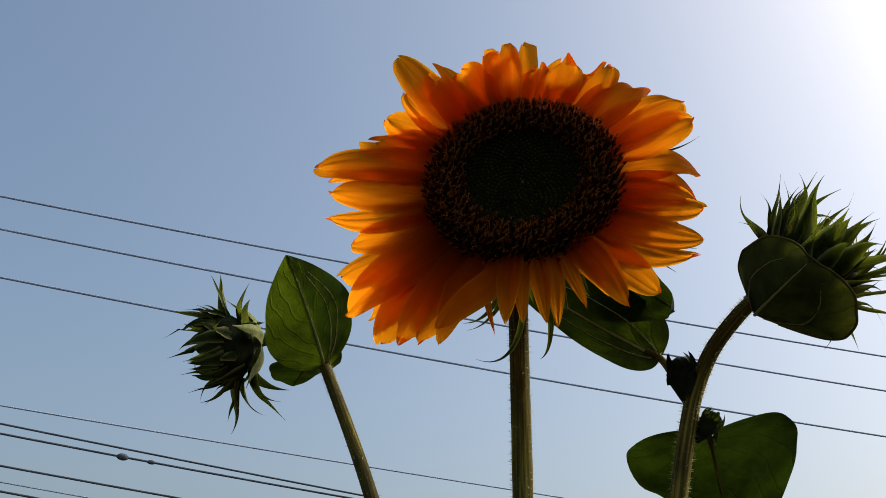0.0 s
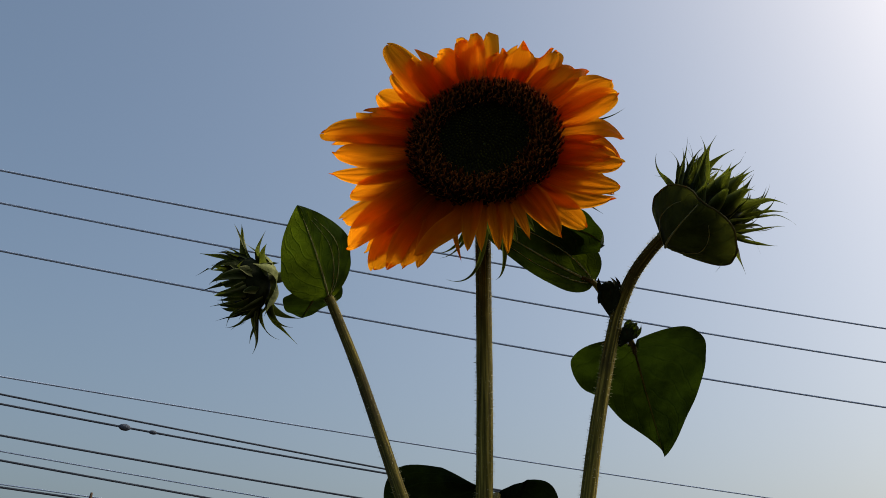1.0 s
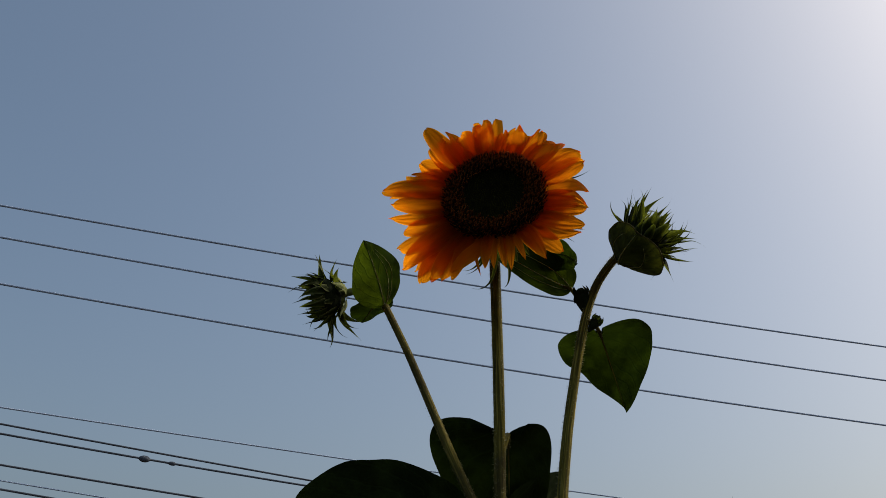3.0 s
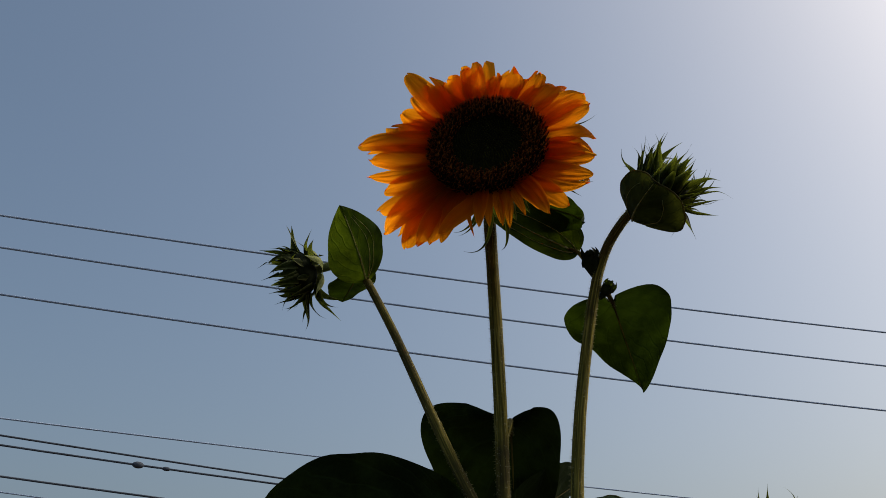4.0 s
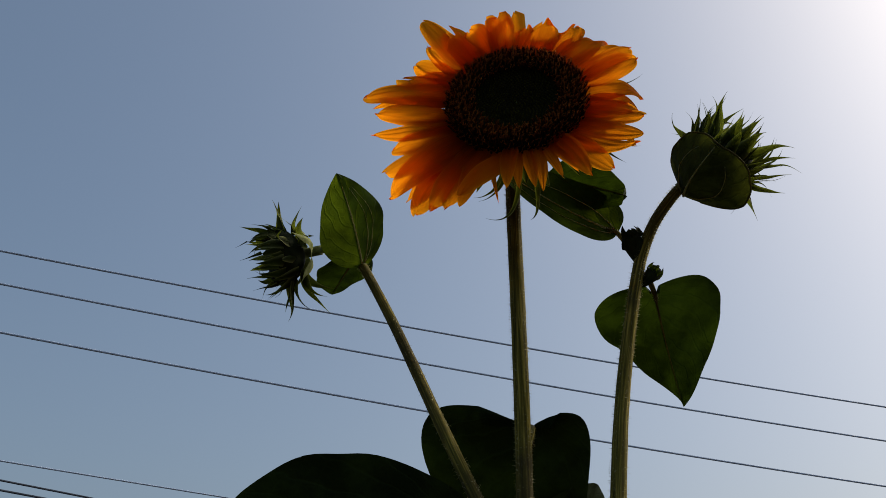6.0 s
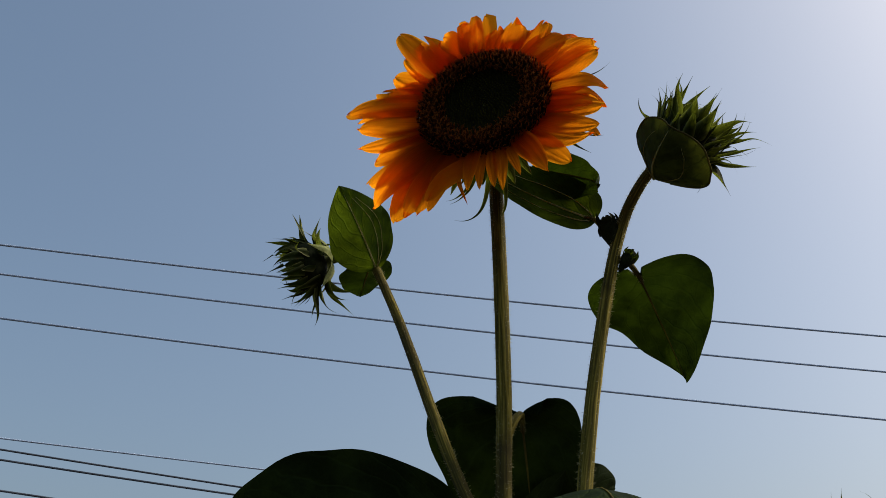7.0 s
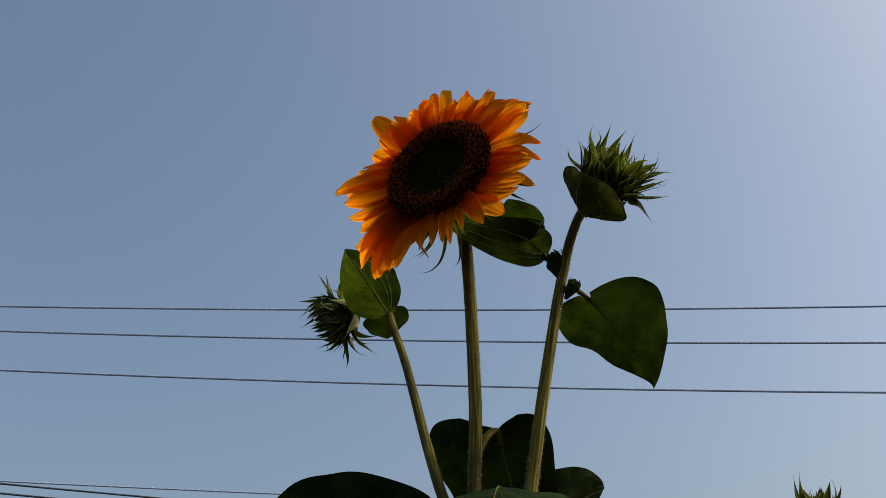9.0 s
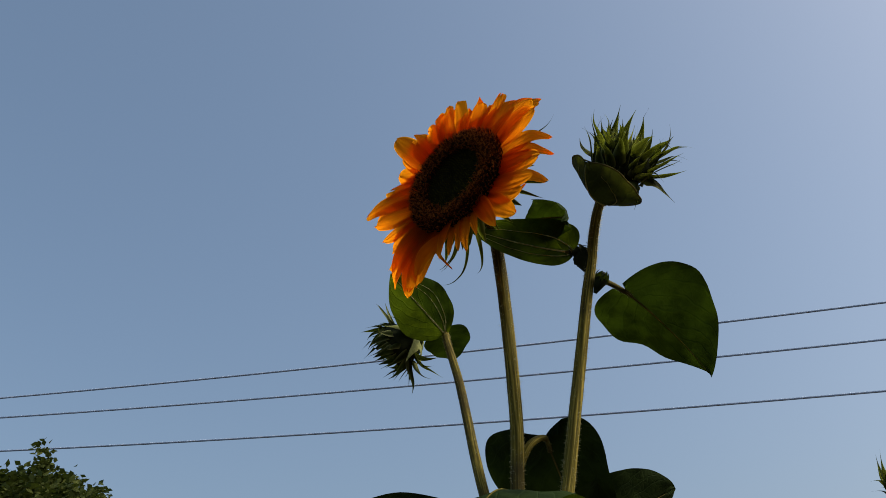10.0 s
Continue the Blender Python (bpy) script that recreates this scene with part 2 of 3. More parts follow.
def hairs(bm, path, radius, count, length, seed, low=0.0):
    """Fine bristles that stand off a stem."""
    rng = random.Random(seed)
    n = len(path) - 1
    for _ in range(count):
        at = rng.uniform(low, 1) * n
        i = min(int(at), n - 1)
        p = path[i].lerp(path[i + 1], at - i)
        t = (path[i + 1] - path[i]).normalized()
        s = t.orthogonal().normalized()
        a = rng.uniform(0, 2 * math.pi)
        out = s * math.cos(a) + t.cross(s) * math.sin(a)
        r = radius(at / n)
        w = t * 0.00011
        tip = p + out * (r + length * rng.uniform(0.5, 1.2)) + t * rng.uniform(-0.6, 0.6) * length
        bm.faces.new((bm.verts.new(p + out * r * 0.95 - w), bm.verts.new(p + out * r * 0.95 + w), bm.verts.new(tip)))
    return bm


def basis(forward, hint):
    f = Vector(forward).normalized()
    s = Vector(hint)
    s = (s - f * s.dot(f)).normalized()
    return f, s, s.cross(f)


def leaf(parent, base, tip, side, width, arch=0.0, fold=0.0, cord=0.12, wave=0.05, curl=0.0, droop=0.0, seed=1, label="", stalk=None, stalk_r=0.0022, point=0.75, wide=0.45, asym=0.0, material=None, veins=(), rim=0.0, slim=None, notch=1.5):
    """A heart-shaped leaf from base to tip; side points to its v = +1 edge. arch lifts the middle along side x forward,
    fold lifts both halves, curl rolls the rims, droop bends the tip."""
    base, tip = Vector(base), Vector(tip)
    size = (tip - base).length
    f, s, n = basis(tip - base, side)

    def rib(u):
        return base + (tip - base) * u + n * (arch * size * 4 * u * (1 - u) - droop * size * u ** 3)

    def at(u, v):
        u = 0.5 - 0.5 * math.cos(math.pi * u ** 1.15)
        end = slim if slim and v < 0 else point  # slim: the v = -1 half tapers sooner
        top = (wide / (wide + end)) ** wide * (end / (wide + end)) ** end
        w = width / 2 * (1 - asym * v / max(abs(v), 0.1)) * (max(u, 1e-4) ** wide * max(1 - u, 0) ** end) / top
        edge = noise.noise(Vector((u * 5, v * 1.3, seed * 3.7)))
        w *= 1 + 0.06 * noise.noise(Vector((u * 4.5, math.copysign(3, v), seed)))
        p = rib(u) + s * (w * v * (1 - 0.25 * abs(fold) * v * v)) - f * (cord * size * abs(v) ** notch * (1 - u) ** 3 * (1 if u > 0 else 0.0))
        lift = fold * abs(v) * w + curl * width * v ** 4 * math.sin(math.pi * min(1, u * 1.1)) + wave * width * edge * (0.25 + v * v)
        lift += 0.012 * width * math.cos(u * 9 * math.pi - abs(v) * 9) * min(1, abs(v) * 3) * (1 - abs(v))
        return p + n * lift

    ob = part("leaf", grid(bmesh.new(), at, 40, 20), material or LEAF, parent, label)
    path = [rib(0.97 * k / 14) for k in range(15)]
    part("midrib", tube(bmesh.new(), path, lambda u: 0.0009 * (1 - 0.8 * u) + 0.0001, 6), RIB if veins else STEM, ob)
    for v in veins:  # pale veins that run beside the midrib
        path = [at(0.16 + 0.6 * k / 14, v * math.sin(math.pi * (0.12 + 0.55 * k / 14))) for k in range(15)]
        part("vein", tube(bmesh.new(), path, lambda u: 0.0006 * (1 - 0.7 * u), 5), RIB, ob)
    if rim:
        path = [at(k / 40, 1) for k in range(3, 40)] + [at(1 - k / 40, -1) for k in range(1, 38)]
        part("rim", tube(bmesh.new(), path, lambda u: rim, 6), STEM, ob, "pale leaf edge")
    if stalk:
        path = smooth_path([*stalk, base, rib(0.08)], 6)
        part("petiole", tube(bmesh.new(), path, lambda u: stalk_r * (1.25 - 0.6 * u), 9, 0.05, 5), STEM, ob)
        part("petiole_hair", hairs(bmesh.new(), path, lambda u: stalk_r * (1.25 - 0.6 * u), 160, 0.0016, seed), HAIR, ob, "", "stuff")
    return ob


def blade(base, out, front, length, width, lift, curl, seed, cup=0.15, swing=0.0, twist=0.0, blunt=3.2, foot=0.45, ridges=0.0, nu=12, nv=6, hook=0.0, taper=0.8, crease=0.0, ragged=0.0, tip=0.024, fine=1.0):
    """A petal or bract: it leaves base along out, tilted towards front by lift and bending by curl (radians) along its length."""
    out, s, n = basis(out, Vector(out).cross(Vector(front)))
    n = -n if n.dot(Vector(front)) < 0 else n
    spine, a = [Vector((0, 0))], lift
    for k in range(nu):
        t = (k + 0.5) / nu
        a = lift + curl * t + hook * max(0.0, t - 0.6) ** 1.3 * 4
        spine.append(spine[-1] + Vector((math.cos(a), math.sin(a))) * (length / nu))

    def at(u, v):
        u = 1 - (1 - u) ** fine
        e = min(1.0, max(0.0, u * (1 + ragged * u ** 3 * (noise.noise(Vector((v * 1.6, seed * 2.3, 0))) - 0.25)))) * nu
        k = min(int(e), nu - 1)
        r, h = spine[k].lerp(spine[k + 1], e - k)
        w = width / 2 * max(1 - u ** blunt, 0.0) ** taper * (foot + (1 - foot) * math.sin(math.pi / 2 * min(1, u / 0.5)))
        w = max(w, width * 0.5 * tip * (1 if u < 0.999 else 0.6))
        w *= 1 + 0.08 * noise.noise(Vector((u * 4, math.copysign(2, v), seed)))
        tw = twist * u
        lat = w * v
        up = -cup * w * v * v * 1.6 + ridges * width * math.cos(v * 8) * (1 - u * 0.5) + 0.06 * width * noise.noise(Vector((u * 3, v * 1.5, seed * 1.7)))
        up += crease * width * (noise.noise(Vector((u * 1.3, v * 3.2, seed * 0.9))) + 0.5 * v * math.sin(u * 5 + seed))
        lat, up = lat * math.cos(tw) - up * math.sin(tw), lat * math.sin(tw) + up * math.cos(tw)
        return Vector(base) + out * r + n * (h + up) + s * (lat + swing * length * u * u)

    return grid(bmesh.new(), at, nu, nv)


def strip(base, tip, front, width, lead, bow=0.0, blunt=3.0, taper=0.55, foot=0.6, wide=0.5, cup=0.2, twist=0.0, hook=0.0, crease=0.08, ragged=0.08, thin=0.03, seed=1, nu=18, nv=10, fine=1.7, slant=0.0, pull=0.5):
    """A petal or bract from base to tip that leaves its base along lead; front is the side it shows, bow bulges it towards front,
    hook rolls the end towards front, slant makes one corner of the tip reach further."""
    base, tip, front = Vector(base), Vector(tip), Vector(front).normalized()
    size = (tip - base).length
    mid = base + Vector(lead).normalized() * size * pull + front * bow * size

    def at(u, v):
        u = 1 - (1 - u) ** fine
        e = min(1.06, max(0.0, u * (1 + u ** 3 * (slant * v + ragged * (noise.noise(Vector((v * 1.6, seed * 2.3, 0))) - 0.15)))))
        p = base * (1 - e) ** 2 + mid * (2 * e * (1 - e)) + tip * e * e
        tang = ((mid - base) * (1 - e) + (tip - mid) * e).normalized()
        s = tang.cross(front).normalized()
        n = s.cross(tang)
        w = width / 2 * max(1 - u ** blunt, 0.0) ** taper * (foot + (1 - foot) * math.sin(math.pi / 2 * min(1, u / wide)))
        w = max(w, width * 0.5 * thin * (1 if u < 0.999 else 0.5))
        w *= 1 + 0.07 * noise.noise(Vector((u * 4, math.copysign(2, v), seed)))
        up = -cup * w * v * v + 0.1 * w * noise.noise(Vector((u * 3, v * 1.5, seed * 1.7))) + 0.028 * w * math.cos(v * 11 + seed)
        up += crease * 2 * w * (noise.noise(Vector((u * 1.3, v * 3.0, seed * 0.9))) + 0.4 * v * math.sin(u * 5 + seed))
        lat, a = w * v, twist * u
        lat, up = lat * math.cos(a) - up * math.sin(a), lat * math.sin(a) + up * math.cos(a)
        return p + s * lat + n * (up + hook * size * max(0.0, u - 0.62) ** 2 * 2.2)

    return grid(bmesh.new(), at, nu, nv)


# ---- ground ----
def ground_sheet():
    bm = bmesh.new()
    rings = [0.0, 1.0, 2.0, 4.0, 8.0, 16.0, 40.0, 120.0, 500.0, 2500.0]
    last = None
    for r in rings:
        ring = [bm.verts.new((r * math.cos(a), r * math.sin(a), 0.03 * noise.noise(Vector((r * math.cos(a), r * math.sin(a), 0))) if 0 < r < 20 else 0))
                for a in (2 * math.pi * k / 48 for k in range(48))] if r else [bm.verts.new((0, 0, 0))]
        if last and len(last) == 1:
            for k in range(48):
                bm.faces.new((last[0], ring[k], ring[(k + 1) % 48]))
        elif last:
            for k in range(48):
                bm.faces.new((last[k], ring[k], ring[(k + 1) % 48], last[(k + 1) % 48]))
        last = ring
    return tagged(part("ground", bm, SOIL), "bare brown garden soil under the sunflowers", "ground", kind="structure")


ground_sheet()


def stalk(parent, name, points, radius, steps=10, seg=14, bristles=500, seed=1, label="", low=0.0):
    path = smooth_path(points, steps)
    ob = part(name, tube(bmesh.new(), path, radius, seg, 0.045, 7), STEM, parent, label)
    if bristles:
        part("stem_hair", hairs(bmesh.new(), path, radius, bristles, 0.0021, seed, low), HAIR, ob, "", "stuff")
    return ob


def empty(name, at):
    e = new(name)
    e.empty_display_size = 0.1
    e.location = at
    bpy.context.view_layer.update()
    return e


def under(e):
    """Parts are written in world metres: shift them under their base point."""
    inv = Matrix.Translation(e.location).inverted()
    for o in e.children:
        o.matrix_parent_inverse = inv


# ---- the open flower head ----
HEAD = Vector((0.0385, 0.3735, 1.6185))
FACE = Vector((-0.1658, -0.9770, 0.1341)).normalized()
RIGHT = Vector((0.9859, -0.1673, 0.0)).normalized()
SEAT = HEAD - FACE * 0.008  # the disc's centre
UP = RIGHT.cross(FACE) if RIGHT.cross(FACE).z > 0 else FACE.cross(RIGHT)
# degrees from the flower's right at the foot and at the tip; reach, height of the tip over the disc's plane and width in millimetres; how square the tip is
PETALS_TOP = [
    (138, 137, 93, 2, 12, 3.6), (130, 130, 110, 12, 18, 5.0), (123, 123, 95, 6, 19, 9.0), (115, 115, 88, 6, 19, 10.0), (107, 105, 93, 5, 14, 13.0), (100, 98, 94, 6, 15, 15.0),
    (93, 91, 95, 4, 15, 15.0), (84, 84, 85, -2, 15, 9.0), (76, 75, 91, 0, 19, 12.0), (69, 70, 85, -5, 15, 9.0), (59, 61, 95, -4, 17, 9.0), (48, 48, 103, -8, 19, 5.5),
]
PETALS_RIGHT = [
    (37, 33, 102, -4, 12, 4.0), (26, 28, 97, 2, 16, 4.8), (17, 21, 96, 3, 16, 4.6), (7, 7, 95, -6, 15, 2.8), (358, 358, 94, -9, 13, 2.6), (350, 351, 90, -5, 14, 3.4),
    (342, 346, 94, 0, 15, 3.6), (335, 340, 93, -6, 11, 2.8), (327, 333, 99, 2, 15, 3.2), (319, 326, 101, 2, 15, 2.3), (311, 313, 96, -2, 15, 2.8), (304, 302, 94, 6, 13, 2.4),
]
PETALS_FOOT = [
    (299, 300, 84, 2, 10, 1.8), (292, 291, 86, 4, 10, 1.8), (285, 281, 90, 4, 12, 2.0), (278, 278, 90, 6, 11, 1.9), (270, 271, 88, 4, 9, 2.2), (265, 266, 89, 8, 14, 2.2),
    (261, 246, 93, 12, 15, 4.0), (253, 261, 85, 1, 6, 2.4), (244, 247, 100, -4, 13, 2.6), (240, 240, 101, -10, 15, 3.0), (236, 235, 105, -12, 16, 3.2), (232, 223, 103, -27, 12, 2.8),
]
PETALS_LEFT = [
    (228, 227, 110, -22, 18, 3.0), (224, 217, 104, -27, 12, 3.2), (220, 213, 112, -22, 18, 3.6), (213, 202, 107, -19, 18, 4.0), (206, 193, 96, -17, 15, 4.2), (196, 182, 108, -22, 13, 2.3),
    (186, 179, 102, 0, 15, 3.0), (174, 173, 109, -5, 8, 2.6), (166, 172, 114, 4, 19, 5.0), (155, 159, 95, -2, 16, 6.0), (145, 147, 91, -9, 16, 5.0), (150, 152, 88, -10, 13, 4.0),
]
# petals whose thin ends roll over, and by how much
ROLLED = {7: -0.9, 358: -1.1, 335: -1.2, 48: -0.7, 37: -0.5, 319: 0.35, 261: -0.7, 253: -1.4, 145: 0.4}


def spoke(deg):
    return RIGHT * math.cos(radians(deg)) + UP * math.sin(radians(deg))


def flower_head(plant):
    rng = random.Random(4)
    bm = bmesh.new()
    # the green cup behind the disc, turned round the flower's axis
    profile = [(0.006, -0.030), (0.014, -0.027), (0.028, -0.022), (0.040, -0.014), (0.0455, -0.007), (0.0460, -0.002), (0.0450, 0.002), (0.020, 0.004), (0.002, 0.004)]
    lathe(bm, profile, HEAD - FACE * 0.006, 40)
    head = part("flower_head", bm, CUP, plant, "open sunflower head with orange petals and a dark disc")
    bm = bmesh.new()
    lathe(bm, [(0.047, 0.000), (0.0485, 0.005), (0.047, 0.009), (0.042, 0.0115), (0.036, 0.0105), (0.030, 0.008), (0.015, 0.0065), (0.001, 0.006)], SEAT, 64)
    part("disc", bm, DISC, head, "dark domed seed disc")
    # florets on the golden-angle spiral; those of the open ring's front rows stand singly
    inner, outer = bmesh.new(), bmesh.new()
    shapes = []
    for k in range(6):
        bm = bmesh.new()
        floret_out(bm, Vector((0, 0, 0)), Vector((0, 0, 1)), rng)
        me = bpy.data.meshes.new("floret")
        bm.to_mesh(me)
        bm.free()
        me.materials.append(FLORET_ONE)
        me.materials.append(STIGMA)
        shapes.append(me)
    for k in range(1500):
        r = 0.0508 * math.sqrt((k + 0.5) / 1500)
        p = spoke(k * 137.508)
        if r < 0.031:
            floret_in(inner, SEAT + p * r + FACE * (0.0062 + 0.0022 * (r / 0.031) ** 2), p, rng)
            continue
        far = (r - 0.031) / 0.026
        at = SEAT + p * r + FACE * (0.0085 + 0.003 * math.sin(math.pi * min(1.0, (r - 0.031) / 0.024)) - max(0, r - 0.045) * 0.9)
        ax = (FACE + p * (far * 1.1 - 0.35) + Vector((rng.uniform(-1, 1), rng.uniform(-1, 1), rng.uniform(-1, 1))) * 0.22).normalized()
        if 0.0345 < r < 0.0425:
            ob = new("floret", shapes[k % 6])
            ob.parent = head
            ob.matrix_basis = Matrix.LocRotScale(at, ax.to_track_quat("Z", "Y"), (1, 1, rng.uniform(0.8, 1.2)))
        else:
            floret_out(outer, at, ax, rng)
    part("inner_floret", inner, FLORET_IN, head, "closed greenish disc florets in spirals", "stuff")
    part("outer_floret", outer, FLORET_OUT, head, "open brown disc florets with curled tips", "stuff").data.materials.append(STIGMA)
    for i, (foot, end, reach, depth, width, blunt) in enumerate(PETALS_TOP + PETALS_RIGHT + PETALS_FOOT + PETALS_LEFT):
        rng = random.Random(700 + i)
        p, q = spoke(foot), spoke(end)
        base = HEAD + p * 0.046 + FACE * (-0.005 + 0.0016 * (i % 3) + (0.003 if depth > 5 else -0.003 if depth < -15 else 0.0))
        tip = HEAD + q * (reach + 1.5 - 3.5 * max(0.0, q.dot(UP), q.dot(RIGHT)) - 1.5 * max(0.0, -q.dot(UP))) * 0.001 + FACE * depth * 0.001
        short = 250 < foot < 300
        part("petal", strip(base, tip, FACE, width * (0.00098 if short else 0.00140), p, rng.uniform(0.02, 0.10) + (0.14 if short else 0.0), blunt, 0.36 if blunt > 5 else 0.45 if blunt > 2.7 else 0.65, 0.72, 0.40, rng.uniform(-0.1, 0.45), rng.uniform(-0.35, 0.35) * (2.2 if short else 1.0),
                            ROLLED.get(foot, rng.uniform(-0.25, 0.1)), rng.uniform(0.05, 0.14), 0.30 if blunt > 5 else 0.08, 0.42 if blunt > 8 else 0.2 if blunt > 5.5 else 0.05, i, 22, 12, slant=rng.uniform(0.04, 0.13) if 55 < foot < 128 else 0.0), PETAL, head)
    rng = random.Random(8)
    # the second row, seen through the gaps of the first
    for i in range(24):
        p = spoke(i * 15 + rng.uniform(-4, 4))
        if p.dot(UP) < -0.8:
            continue
        reach = 0.064 + rng.uniform(0, 0.008) + 0.006 * abs(p.dot(RIGHT)) - (0.004 if p.dot(UP) < -0.5 else 0.0)
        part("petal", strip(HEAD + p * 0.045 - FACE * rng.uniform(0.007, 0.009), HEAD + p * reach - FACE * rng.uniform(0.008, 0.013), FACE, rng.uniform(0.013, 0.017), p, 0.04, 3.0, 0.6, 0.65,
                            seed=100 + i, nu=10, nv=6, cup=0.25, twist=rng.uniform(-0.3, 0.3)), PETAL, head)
    # green bracts behind, with long thin tips
    for i in range(30):
        deg = i * 12 + rng.uniform(-4, 4)
        p = spoke(deg)
        part("bract", blade(HEAD + p * 0.044 - FACE * 0.013, p, FACE, rng.uniform(0.022, 0.029) * (0.65 if p.dot(UP) > 0.2 else 1.0), rng.uniform(0.009, 0.013), rng.uniform(-0.5, -0.1), rng.uniform(-0.4, 0.3),
                            200 + i, 0.3, 0, 0, 1.0, 0.8, 0, 10, 4), BRACT, head)
    # long thin bract tips that hang below and beside the head: degrees, reach and height over the disc's plane, width, roll of the end, turn of the foot
    for deg, reach, depth, width, roll, turn in ((259.7, 97, -10, 5, -0.4, 12), (274.6, 91, -27, 6, 0.2, 8), (338.5, 90, -27, 7, 0.5, 3), (249, 78, -14, 5, -0.6, 10), (253, 80, -12, 5, -0.6, 8), (330, 84, -30, 7, 0.4, 3), (22, 100, -26, 6, 0.4, 3)):
        p = spoke(deg)
        part("bract", strip(HEAD + spoke(deg + turn) * 0.046 - FACE * 0.014, HEAD + p * reach * 0.001 + FACE * depth * 0.001, FACE, width * 0.001, spoke(deg + 0.6 * turn) - FACE * 0.25, -0.04, 0.9, 1.0, 0.9, 0.2, 0.4, 0.3, roll, 0.05, 0.0, 0.05, deg, 18, 4, 1.0, pull=0.5 + 0.04 * turn),
             BRACT, head, "thin dark hooked bract tip")
    return head


def lathe(bm, profile, at, seg):
    rings = []
    for r, h in profile:
        rings.append([bm.verts.new(at + FACE * h + spoke(360 * k / seg) * r * (1 + 0.015 * noise.noise(spoke(360 * k / seg) * 4))) for k in range(seg)])
    for a, b in zip(rings, rings[1:]):
        for k in range(seg):
            bm.faces.new((a[k], a[(k + 1) % seg], b[(k + 1) % seg], b[k]))
    bm.faces.new(rings[0][::-1])
    bm.faces.new(rings[-1])
    bmesh.ops.recalc_face_normals(bm, faces=bm.faces)


def prism(bm, rings):
    """Joins rings of vertices, the last one a single tip or a ring."""
    made = [[bm.verts.new(p) for p in ring] for ring in rings]
    faces = []
    for a, b in zip(made, made[1:]):
        for k in range(len(a)):
            if len(b) == 1:
                faces.append(bm.faces.new((a[k], a[(k + 1) % len(a)], b[0])))
            else:
                faces.append(bm.faces.new((a[k], a[(k + 1) % len(a)], b[(k + 1) % len(b)], b[k])))
    return faces


def ring_at(p, axis, r, n=5):
    s = axis.orthogonal().normalized()
    t = axis.cross(s)
    return [p + (s * math.cos(2 * math.pi * k / n) + t * math.sin(2 * math.pi * k / n)) * r for k in range(n)]


def floret_in(bm, p, out, rng):
    ax = (FACE - out * 0.25).normalized()
    h = rng.uniform(0.0013, 0.0021)
    prism(bm, [ring_at(p - ax * 0.001, ax, 0.00072, 5), ring_at(p + ax * h * 0.6, ax, 0.00062, 5), [p + ax * h]])


def floret_out(bm, p, ax, rng):
    h = rng.uniform(0.0035, 0.0062)
    q = p + ax * h
    prism(bm, [ring_at(p - ax * 0.002, ax, 0.0007, 5), ring_at(p + ax * h * 0.5, ax, 0.00055, 5), ring_at(q, ax, 0.0008, 5)])
    for a in (0, 1):  # the split, curled stigma
        s = (ax.orthogonal().normalized() * (1 if a else -1) + Vector((rng.uniform(-1, 1), rng.uniform(-1, 1), rng.uniform(-1, 1))) * 0.6).normalized()
        m, e = q + ax * 0.0016 + s * 0.0007, q + ax * 0.0012 + s * 0.0022
        for f in prism(bm, [ring_at(q - ax * 0.0003, ax, 0.00026, 3), ring_at(m, (ax + s).normalized(), 0.00025, 3), [e]]):
            f.material_index = 1


